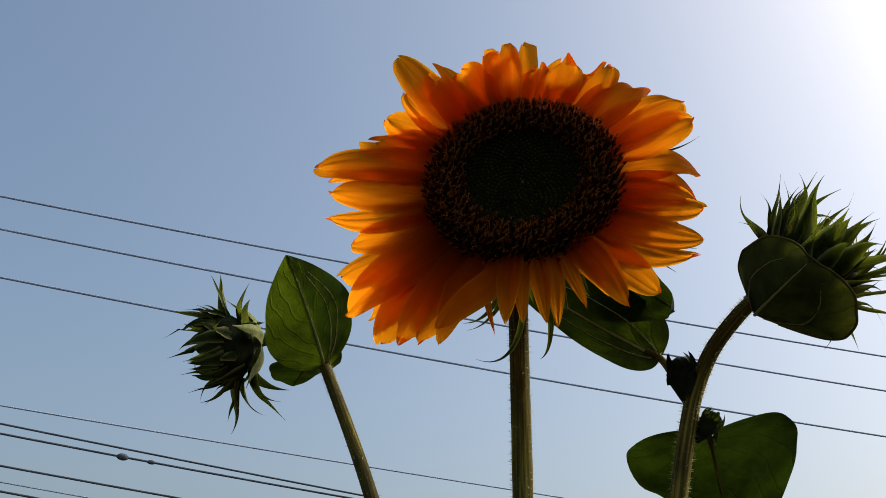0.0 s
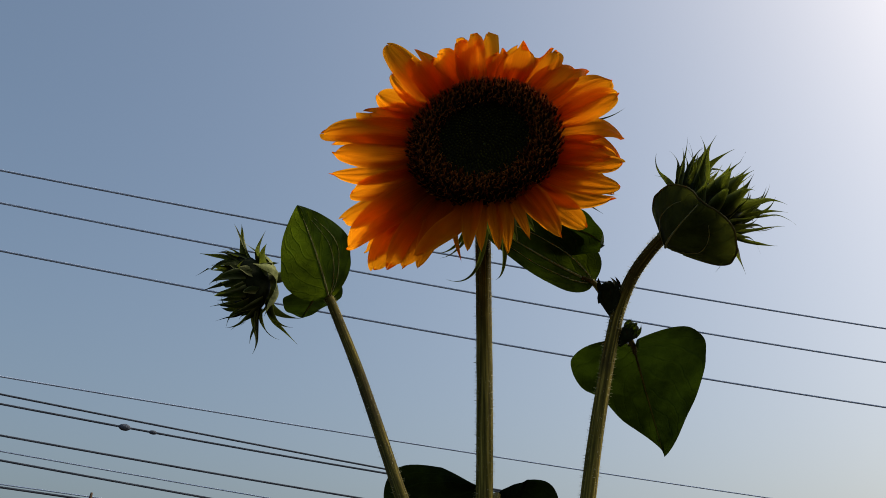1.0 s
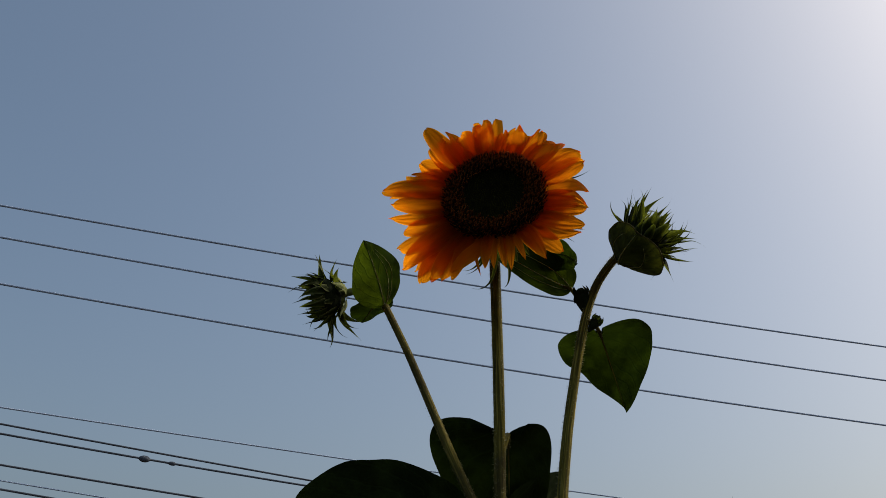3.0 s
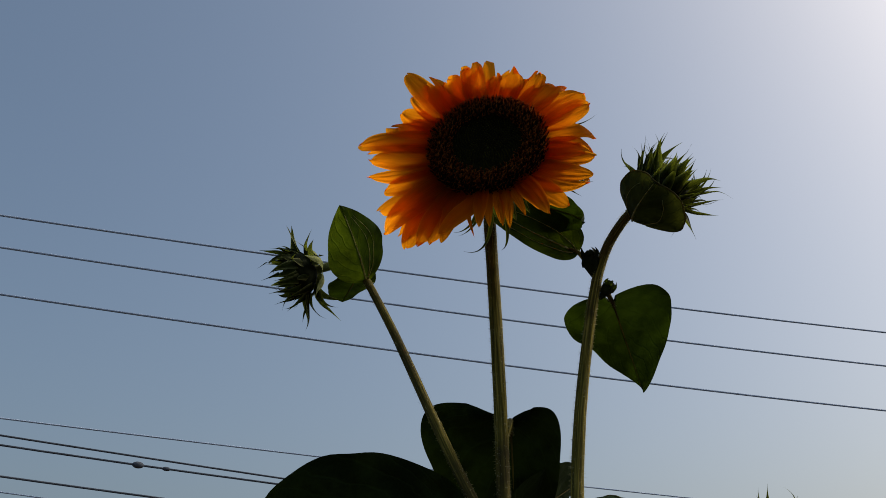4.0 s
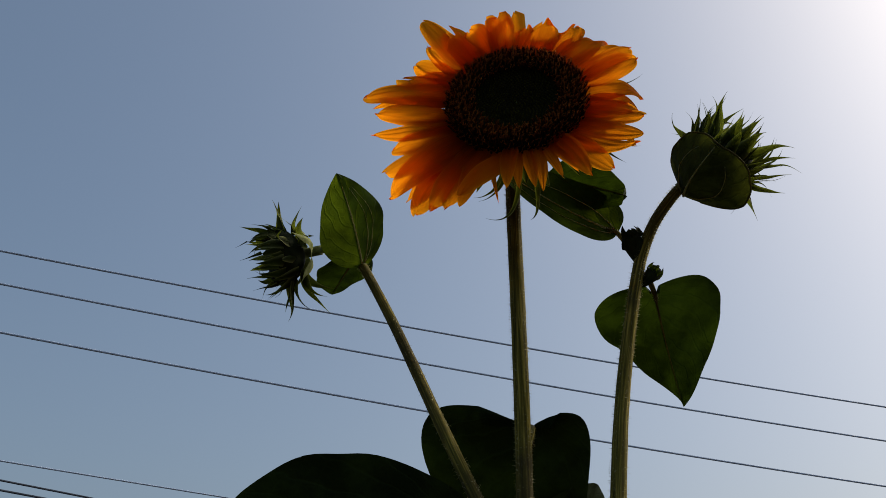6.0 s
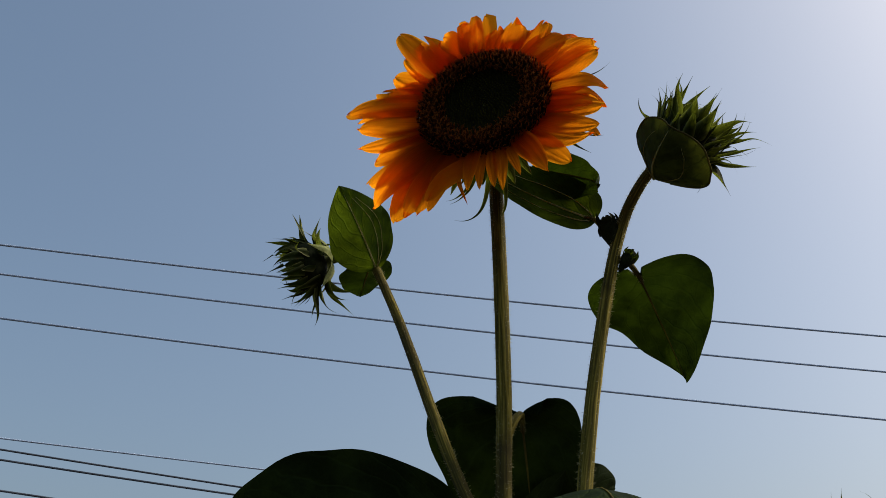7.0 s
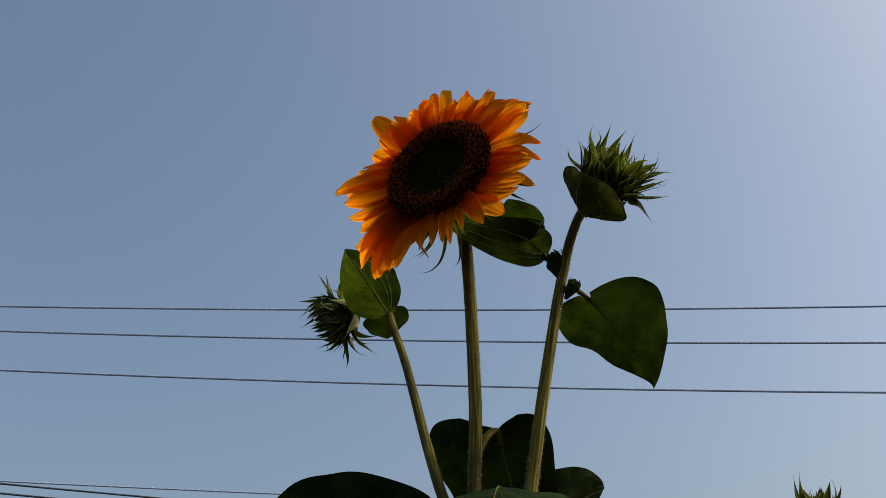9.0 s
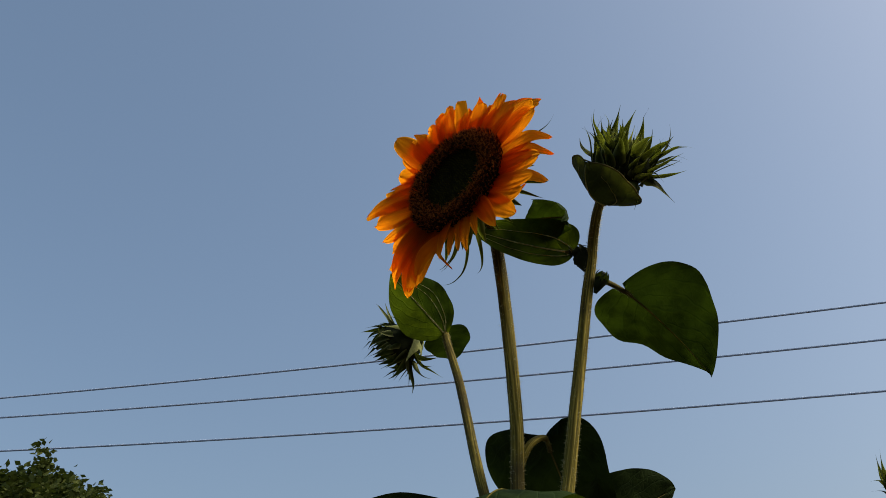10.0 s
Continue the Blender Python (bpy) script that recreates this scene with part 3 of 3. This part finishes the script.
# ---- buds ----
def bud(plant, centre, axis, size, neck, bracts, filler, seed, label, inner=0, width=0.011, lean=(40, 100), reach=(0.030, 0.042), first=-0.48, spear=(1.75, 1.6), sepals=0):
    """A bud on its stalk: a green cup, a dark core and pointed bracts. bracts: degrees round the axis, degrees from the axis and reach in
    millimetres of the ones that stand out; filler: how many more stand among them; sepals: how many broad pale ones clasp the cup."""
    rng = random.Random(seed)
    c, ax = Vector(centre), Vector(axis).normalized()
    s = ax.cross(Vector((0, 0, 1))).normalized()
    t = ax.cross(s)

    def around(a):
        return s * math.cos(radians(a)) + t * math.sin(radians(a))

    bm = bmesh.new()
    rings = [(0.30, -0.62), (0.62, -0.45), (0.86, -0.15), (0.90, 0.15), (0.80, 0.40), (0.55, 0.44), (0.22, 0.30)]
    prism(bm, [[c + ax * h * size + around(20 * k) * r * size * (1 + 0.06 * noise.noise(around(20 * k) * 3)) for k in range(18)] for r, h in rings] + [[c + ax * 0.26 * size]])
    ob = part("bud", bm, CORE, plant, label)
    bm = bmesh.new()
    tube(bm, smooth_path([Vector(neck), Vector(neck).lerp(c, 0.45), c - ax * size * 0.45, c - ax * size * 0.1], 5), lambda u: 0.0044 + (0.78 * size - 0.0044) * max(0.0, u - 0.25) ** 1.3 * 1.35, 16, 0.05, 5)
    part("receptacle", bm, CUP, ob, "pale green cup under the bracts")
    # paler than the other bracts: the sun on the cup's side is in their colour
    for k in range(sepals):
        o = around(360 * k / sepals + rng.uniform(-12, 12))
        base = c - ax * size * rng.uniform(0.75, 0.95) + o * size * 0.34
        tip = c + ax * size * rng.uniform(-0.15, 0.25) + o * size * rng.uniform(1.05, 1.45)
        part("bract", strip(base, tip, o - ax * 0.6, size * rng.uniform(0.5, 0.8), o + ax * 0.1, 0.05, 1.5, 1.1, 0.8, 0.4, 0.4, rng.uniform(-0.3, 0.3), rng.uniform(0.2, 1.0), 0.12, 0.0, 0.04, seed * 30 + k, 14, 6, 1.0),
             CUP, ob, "broad bract in sunlit pale green")
    for k, (round_, tilt, far) in enumerate(bracts):
        o = around(round_)
        d = ax * math.cos(radians(tilt)) + o * math.sin(radians(tilt))
        low = -0.38 if tilt > 112 else -0.18 if tilt > 75 else -0.25 if tilt > 45 else 0.10
        base = c + ax * low * size + o * size * (0.66 if tilt > 112 else 0.80)
        lead = (o * 1.0 + ax * 0.2) if tilt > 75 else (o * 0.55 + ax * 0.8)
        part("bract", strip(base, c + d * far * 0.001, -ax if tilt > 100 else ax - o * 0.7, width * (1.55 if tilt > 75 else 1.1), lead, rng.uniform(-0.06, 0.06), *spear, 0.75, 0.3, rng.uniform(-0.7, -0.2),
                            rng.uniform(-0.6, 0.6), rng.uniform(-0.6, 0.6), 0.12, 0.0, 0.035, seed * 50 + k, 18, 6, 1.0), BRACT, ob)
    # the rest stand in rows from the cup to the mouth
    for k in range(filler):
        h = first + (0.38 - first) * (k + 0.5) / filler
        o = around(k * 137.5 + rng.uniform(-16, 16))
        belly = math.sqrt(max(0.05, 1 - (abs(h + 0.05) / 0.85) ** 2)) * 0.86
        base = c + ax * h * size + o * size * belly
        a = radians(rng.uniform(*lean) * (1.15 - 0.5 * (h + 0.48)))
        d = ax * math.cos(a) + (o + t * rng.uniform(-0.25, 0.25) + s * rng.uniform(-0.25, 0.25)) * math.sin(a)
        tip = base + d * rng.uniform(*reach)
        part("bract", strip(base, tip, ax - o * 0.7, width * rng.uniform(0.6, 1.15), d + ax * rng.uniform(-0.1, 0.5), rng.uniform(-0.12, 0.08), *spear, 0.75, 0.3, rng.uniform(-0.9, 0.1), rng.uniform(-0.9, 0.9),
                            rng.uniform(-1.5, 0.9), 0.16, 0.0, 0.035, seed * 90 + k, 16, 6, 1.0), BRACT, ob)
    # small pale ones curl over the hollow mouth
    for k in range(inner):
        a, r = 137.5 * k, 0.80 * math.sqrt((k + 5) / (inner + 5))
        o = around(a)
        base = c + ax * (0.30 + 0.10 * r) * size + o * r * size
        part("inner_bract", strip(base, base + ax * size * rng.uniform(0.40, 0.85) + o * size * rng.uniform(-0.55, 0.15), ax - o, size * 0.26, ax + o * 0.6, 0.0, 1.1, 1.3, 0.8, 0.3, -0.3, rng.uniform(-0.8, 0.8),
                                  rng.uniform(-1.2, 0.8), 0.1, 0.0, 0.06, 900 + k, 10, 2, 1.0), INNER, ob)
    return ob


def budlet(plant, base, axis, size, seed, label, material):
    """A small tuft of unopened leaves in a leaf's angle."""
    rng = random.Random(seed)
    base, ax = Vector(base), Vector(axis).normalized()
    bm = bmesh.new()
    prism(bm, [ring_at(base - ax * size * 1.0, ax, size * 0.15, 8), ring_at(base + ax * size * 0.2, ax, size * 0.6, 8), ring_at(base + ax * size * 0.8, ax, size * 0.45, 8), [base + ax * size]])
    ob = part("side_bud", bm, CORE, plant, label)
    for k in range(14):
        o = ring_at(Vector((0, 0, 0)), ax, 1, 14)[k]
        part("bract", blade(base + o * size * 0.5 + ax * size * rng.uniform(0, 0.6), (ax + o * rng.uniform(0.2, 0.9)).normalized(), -o, size * rng.uniform(0.5, 0.85), size * 0.42, 0.0, rng.uniform(0.8, 2.4), seed + k,
                            0.3, 0, 0, 1.1, 0.8, 0, 8, 2), material, ob)
    return ob


# ---- the sunflower in front ----
RIGHT_BRACTS = [(291, 84, 51), (282, 49, 49), (272, 30, 50), (250, 22, 49), (221, 18, 48), (149, 34, 50), (127, 45, 47), (126, 77, 51), (134, 111, 49), (95, 131, 45), (300, 62, 38)]
LEFT_BRACTS = [(257, 42, 45), (238, 50, 41), (270, 69, 38), (220, 38, 38), (269, 18, 38), (187, 26, 41), (172, 10, 38), (150, 35, 39), (122, 28, 35), (67, 35, 36), (27, 45, 34), (81, 54, 38), (56, 61, 40), (96, 59, 45), (118, 53, 36), (82, 76, 48), (244, 87, 52), (257, 97, 51), (244, 120, 47), (220, 116, 40), (195, 136, 34), (83, 85, 59), (75, 106, 54), (85, 121, 61), (101, 129, 53), (100, 113, 55)]


def main_plant():
    plant = tagged(empty("sunflower_plant", (0.05, 0.45, 0.0)), "branching sunflower with one open orange head and two spiky green buds", "sunflower")
    stem = [(0.05, 0.45, 0.0), (0.050, 0.442, 0.5), (0.044, 0.424, 1.0), (0.0425, 0.420, 1.25), (0.0436, 0.4307, 1.35), (0.0440, 0.4385, 1.40), (0.0436, 0.441, 1.45), (0.0427, 0.4415, 1.50), (0.0413, 0.4405, 1.555), (0.0405, 0.436, 1.590), (0.0415, 0.420, 1.610), (0.0425, 0.404, 1.6155)]
    stalk(plant, "stem", stem, lambda u: 0.0098 - 0.0044 * min(1, u / 0.3), 12, 16, 2600, 1, "straight hairy pale green main stem", 0.25)
    left = [(0.0425, 0.4215, 1.275), (0.0371, 0.4235, 1.300), (0.0132, 0.4385, 1.350), (-0.0078, 0.4606, 1.400), (-0.0276, 0.4848, 1.450), (-0.0478, 0.5086, 1.500), (-0.0701, 0.5304, 1.550), (-0.0800, 0.5430, 1.571), (-0.0905, 0.5530, 1.587), (-0.1060, 0.5610, 1.597), (-0.1186, 0.5649, 1.597)]
    stalk(plant, "side_stem", left, lambda u: 0.0047 - 0.0012 * u, 8, 12, 1500, 2, "slender side stem that leans outward")
    right = [(0.045, 0.423, 1.12), (0.070, 0.400, 1.20), (0.092, 0.396, 1.30), (0.0984, 0.4066, 1.35), (0.1055, 0.4159, 1.40), (0.1146, 0.4220, 1.45), (0.1252, 0.4250, 1.50), (0.1320, 0.4250, 1.525), (0.1405, 0.4170, 1.545), (0.1520, 0.4050, 1.560), (0.1620, 0.3990, 1.569)]
    stalk(plant, "side_stem", right, lambda u: 0.0055 - 0.0018 * u, 10, 14, 2200, 3, "hairy side stem that bends over near its bud")
    flower_head(plant)
    bud(plant, (0.184, 0.386, 1.580), (0.62, -0.35, 0.70), 0.0262, (0.157, 0.4025, 1.565), RIGHT_BRACTS, 52, 13, "half-closed green sunflower bud with pointed bracts", 34, 0.0116, (6, 60), (0.022, 0.034))
    bud(plant, (-0.150, 0.561, 1.586), (-0.90, -0.28, -0.34), 0.0270, (-0.1186, 0.5649, 1.597), LEFT_BRACTS, 16, 23, "dark spiky sunflower bud on a drooping neck", 12, 0.0122, (10, 55), (0.012, 0.021), -0.20, (1.15, 1.1), 6)
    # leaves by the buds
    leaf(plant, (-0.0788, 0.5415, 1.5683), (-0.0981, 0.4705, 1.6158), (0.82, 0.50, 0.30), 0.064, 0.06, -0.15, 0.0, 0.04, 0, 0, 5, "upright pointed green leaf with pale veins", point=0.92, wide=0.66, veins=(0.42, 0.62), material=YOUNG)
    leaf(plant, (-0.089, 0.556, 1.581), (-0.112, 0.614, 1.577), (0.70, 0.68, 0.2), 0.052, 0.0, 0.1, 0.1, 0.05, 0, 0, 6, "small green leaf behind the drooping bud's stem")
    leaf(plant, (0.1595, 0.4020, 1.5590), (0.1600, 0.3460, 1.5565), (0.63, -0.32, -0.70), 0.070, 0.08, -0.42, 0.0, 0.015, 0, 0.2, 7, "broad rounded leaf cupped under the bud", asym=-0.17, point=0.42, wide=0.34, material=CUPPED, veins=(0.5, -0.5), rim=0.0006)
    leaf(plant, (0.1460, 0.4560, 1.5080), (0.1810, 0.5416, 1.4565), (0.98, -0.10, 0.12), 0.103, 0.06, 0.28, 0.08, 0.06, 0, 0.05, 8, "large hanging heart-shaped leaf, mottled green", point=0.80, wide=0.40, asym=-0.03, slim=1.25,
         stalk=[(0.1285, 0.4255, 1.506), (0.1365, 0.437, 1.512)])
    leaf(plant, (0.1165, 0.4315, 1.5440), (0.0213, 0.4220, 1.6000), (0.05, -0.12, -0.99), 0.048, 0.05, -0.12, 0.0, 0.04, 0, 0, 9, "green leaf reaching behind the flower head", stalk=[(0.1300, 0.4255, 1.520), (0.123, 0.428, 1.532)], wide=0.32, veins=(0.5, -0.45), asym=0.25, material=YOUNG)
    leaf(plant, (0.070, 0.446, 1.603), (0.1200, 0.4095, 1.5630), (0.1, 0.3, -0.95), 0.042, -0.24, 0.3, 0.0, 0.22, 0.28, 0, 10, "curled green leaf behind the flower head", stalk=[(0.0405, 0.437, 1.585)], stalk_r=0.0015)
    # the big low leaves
    leaf(plant, (0.0536, 0.4700, 1.4065), (0.060, 0.565, 1.275), (0.98, -0.08, -0.08), 0.130, 0.0, 0.28, 0.07, 0.05, 0, 0, 12, "large drooping lobed leaf behind the main stem", stalk=[(0.0435, 0.437, 1.375), (0.0500, 0.447, 1.395)], stalk_r=0.0030, wide=0.15, asym=0.32, material=LOW_LEAF, notch=0.6)
    leaf(plant, (0.053, 0.500, 1.335), (0.120, 0.583, 1.378), (-0.4, 0.38, -0.8), 0.080, 0.05, 0.0, 0.1, 0.05, 0, 0, 13, "dark green leaf low on the stem", stalk=[(0.044, 0.435, 1.315), (0.05, 0.47, 1.325)], material=LOW_LEAF)
    leaf(plant, (0.000, 0.432, 1.332), (-0.138, 0.412, 1.291), (0.0, -0.35, 0.94), 0.122, 0.04, -0.10, 0.10, 0.07, 0, 0, 14, "broad dark leaf arching out sideways", stalk=[(0.043, 0.425, 1.290), (0.024, 0.430, 1.315)], stalk_r=0.0030, point=0.42, wide=0.6, material=LOW_LEAF)
    leaf(plant, (0.090, 0.370, 1.301), (0.118, 0.222, 1.285), (-0.98, -0.2, 0.0), 0.096, 0.14, -0.2, 0.15, 0.05, 0, 0.1, 15, "pale-topped leaf reaching forward", stalk=[(0.075, 0.402, 1.262), (0.080, 0.388, 1.285)], stalk_r=0.0028)
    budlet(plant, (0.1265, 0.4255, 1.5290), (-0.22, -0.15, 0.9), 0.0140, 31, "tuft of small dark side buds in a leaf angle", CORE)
    budlet(plant, (0.1365, 0.4260, 1.5060), (0.6, -0.1, 0.75), 0.0095, 47, "tuft of small pale green side buds in a leaf angle", YOUNG)
    under(plant)


main_plant()


# ---- the other sunflower ----
SECOND_BRACTS = [(20, 20, 34), (100, 45, 33), (190, 50, 33), (280, 45, 34), (330, 25, 33), (150, 15, 36)]


def second_plant():
    plant = tagged(empty("sunflower_plant", (0.33, 0.64, 0.0)), "lower sunflower with one closed spiky green bud", "sunflower")
    stalk(plant, "stem", [(0.33, 0.64, 0.0), (0.335, 0.62, 0.5), (0.322, 0.59, 1.0), (0.309, 0.578, 1.24), (0.301, 0.576, 1.322)], lambda u: 0.0095 - 0.0055 * u, 12, 12, 700, 8, "hairy pale green stem", 0.5)
    bud(plant, (0.299, 0.575, 1.338), (0.05, -0.15, 0.98), 0.015, (0.301, 0.576, 1.316), SECOND_BRACTS, 22, 61, "closed green bud with pointed bracts", 14, 0.0100, (10, 40), (0.012, 0.018))
    leaf(plant, (0.33, 0.62, 1.06), (0.42, 0.72, 1.00), (0.7, -0.6, 0.0), 0.11, 0.1, -0.1, 0.15, 0.05, 0, 0, 62, "green heart-shaped leaf", stalk=[(0.322, 0.588, 1.01), (0.325, 0.60, 1.04)])
    under(plant)


second_plant()


# ---- cables ----
def cable(turn, far, height, slope, bend, thick, label, material):
    """A sagging overhead cable that runs at a turn from the x axis and passes the garden at far metres; height over eye level there."""
    along = Vector((math.cos(turn), math.sin(turn), 0.0))
    foot = Vector((0, -0.1, 1.3)) + Vector((-math.sin(turn), math.cos(turn), 0.0)) * far
    path = [foot + along * s + Vector((0, 0, height + slope * s + bend * s * s)) for s in (-45 + 1.25 * i for i in range(73))]
    ob = part("overhead_cable", tube(bmesh.new(), path, lambda u: thick, 8), material)
    return tagged(ob, label, "cable", "overhead cables")


UPPER, LOWER = (radians(17.72), 17.23), (radians(25.15), 15.41)
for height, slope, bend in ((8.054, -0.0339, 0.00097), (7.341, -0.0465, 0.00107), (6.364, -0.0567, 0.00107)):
    cable(*UPPER, height, slope, bend, 0.023, "overhead power cable, haze painted in as pale blue-grey", HAZED_CABLE)
cable(*LOWER, 3.714, -0.0354, 0.00066, 0.014, "thin grey overhead cable, low in the sky", HAZED_CABLE)
cable(*LOWER, 3.424, -0.0771, 0.00104, 0.016, "dark overhead cable, low in the sky", CABLE_LOW)
lumped = cable(*LOWER, 3.280, -0.0703, 0.00184, 0.017, "dark overhead cable with two splice sleeves", CABLE_LOW)
cable(*LOWER, 2.812, -0.0732, 0.00139, 0.017, "dark overhead cable, low in the sky", CABLE_LOW)
cable(*LOWER, 2.580, -0.0751, 0.00097, 0.011, "thin faint overhead cable, low in the sky", HAZED_CABLE)
cable(*LOWER, 2.446, -0.0852, 0.00102, 0.017, "dark overhead cable, low in the sky", CABLE_LOW)
cable(*LOWER, 2.066, -0.0542, 0.00112, 0.017, "lowest dark overhead cable", CABLE_LOW)
cable(*LOWER, 2.110, -0.0502, 0.00095, 0.010, "thin faint overhead cable, low in the sky", HAZED_CABLE)


def sleeve(s, length, r):
    turn, far = LOWER
    along = Vector((math.cos(turn), math.sin(turn), 0.0))
    c = Vector((0, -0.1, 1.3)) + Vector((-math.sin(turn), math.cos(turn), 0.0)) * far + along * s + Vector((0, 0, 3.280 - 0.0703 * s + 0.00184 * s * s))
    d = (along + Vector((0, 0, -0.0703 + 0.00368 * s))).normalized()
    path = [c + d * length * (k / 12 - 0.5) for k in range(13)]
    part("splice_sleeve", tube(bmesh.new(), path, lambda u: r * max(0.25, math.sin(math.pi * u) ** 0.45), 12), CABLE_LOW, lumped, "bulging black cable sleeve")


sleeve(1.47, 0.19, 0.055)
sleeve(1.92, 0.14, 0.034)


# ---- post ----
def post():
    at = Vector((-5.48, 14.2, 0.0))
    bm = bmesh.new()
    tube(bm, [at + Vector((0, 0, 3.06 * k / 8)) for k in range(9)], lambda u: 0.075 - 0.012 * u, 12)
    ob = part("metal_post", bm, POST)
    tagged(ob, "slim pale post with a rusty pointed top", "post")
    tube_path = [at + Vector((0.03 * k / 6, 0, 3.04 + 0.36 * k / 6)) for k in range(7)]
    part("post_tip", tube(bmesh.new(), tube_path, lambda u: 0.045 * (1 - 0.6 * u), 10), SPIKE, ob, "rusty brown tip")


post()


# ---- tree ----
def tree(at, height, spread, seed):
    rng = random.Random(seed)
    at = Vector(at)
    e = tagged(empty("tree", at), "dark green leafy tree beyond the sunflowers", "tree")
    bm = bmesh.new()
    trunk = smooth_path([at, at + Vector((0.1, 0.05, height * 0.3)), at + Vector((-0.05, 0.1, height * 0.6)), at + Vector((0.1, 0, height * 0.9))], 8)
    tube(bm, trunk, lambda u: 0.17 * (1 - 0.85 * u) + 0.015, 12, 0.08)
    ob = part("trunk", bm, BARK, e)
    tips = []
    for k in range(90):
        i = 8 + int((len(trunk) - 8) * rng.random() ** 0.65)
        a = rng.uniform(0, 2 * math.pi)
        rise = trunk[i].z / height
        reach = spread * min(1.0, 0.15 + 3.9 * max(0.0, 0.9 - rise)) * rng.uniform(0.55, 1.05)
        end = trunk[i] + Vector((math.cos(a) * reach, math.sin(a) * reach, rng.uniform(0.1, 0.7) * (1.2 - 0.6 * rise)))
        mid = trunk[i].lerp(end, 0.5) + Vector((0, 0, 0.12))
        path = smooth_path([trunk[i], mid, end], 5)
        part("limb", tube(bmesh.new(), path, lambda u: 0.045 * (1 - 0.85 * u) + 0.004, 7), BARK, e)
        for q in path[3:]:
            tips += [q + Vector((rng.gauss(0, 0.20), rng.gauss(0, 0.20), rng.gauss(0, 0.16))) for _ in range(3)]
    tips += [trunk[-1] + Vector((rng.gauss(0, 0.16), rng.gauss(0, 0.16), rng.gauss(0.1, 0.2))) for _ in range(10)]
    bm = bmesh.new()
    for c in tips:
        for _ in range(36):
            p = c + Vector((rng.gauss(0, 0.10), rng.gauss(0, 0.10), rng.gauss(0, 0.085)))
            d = Vector((rng.uniform(-1, 1), rng.uniform(-1, 1), rng.uniform(-0.8, 0.5))).normalized()
            s = d.orthogonal().normalized() * rng.uniform(0.035, 0.06)
            ln = rng.uniform(0.11, 0.19)
            m = p + d * ln * 0.5 + d.cross(s) * 0.25
            bm.faces.new([bm.verts.new(v) for v in (p, m - s, p + d * ln, m + s)])
    part("crown", bm, TREE_LEAF, e, "uneven crown of small dark leaves", "stuff")
    under(e)


tree((-15.45, 10.55, 0.0), 7.1, 3.6, 5)
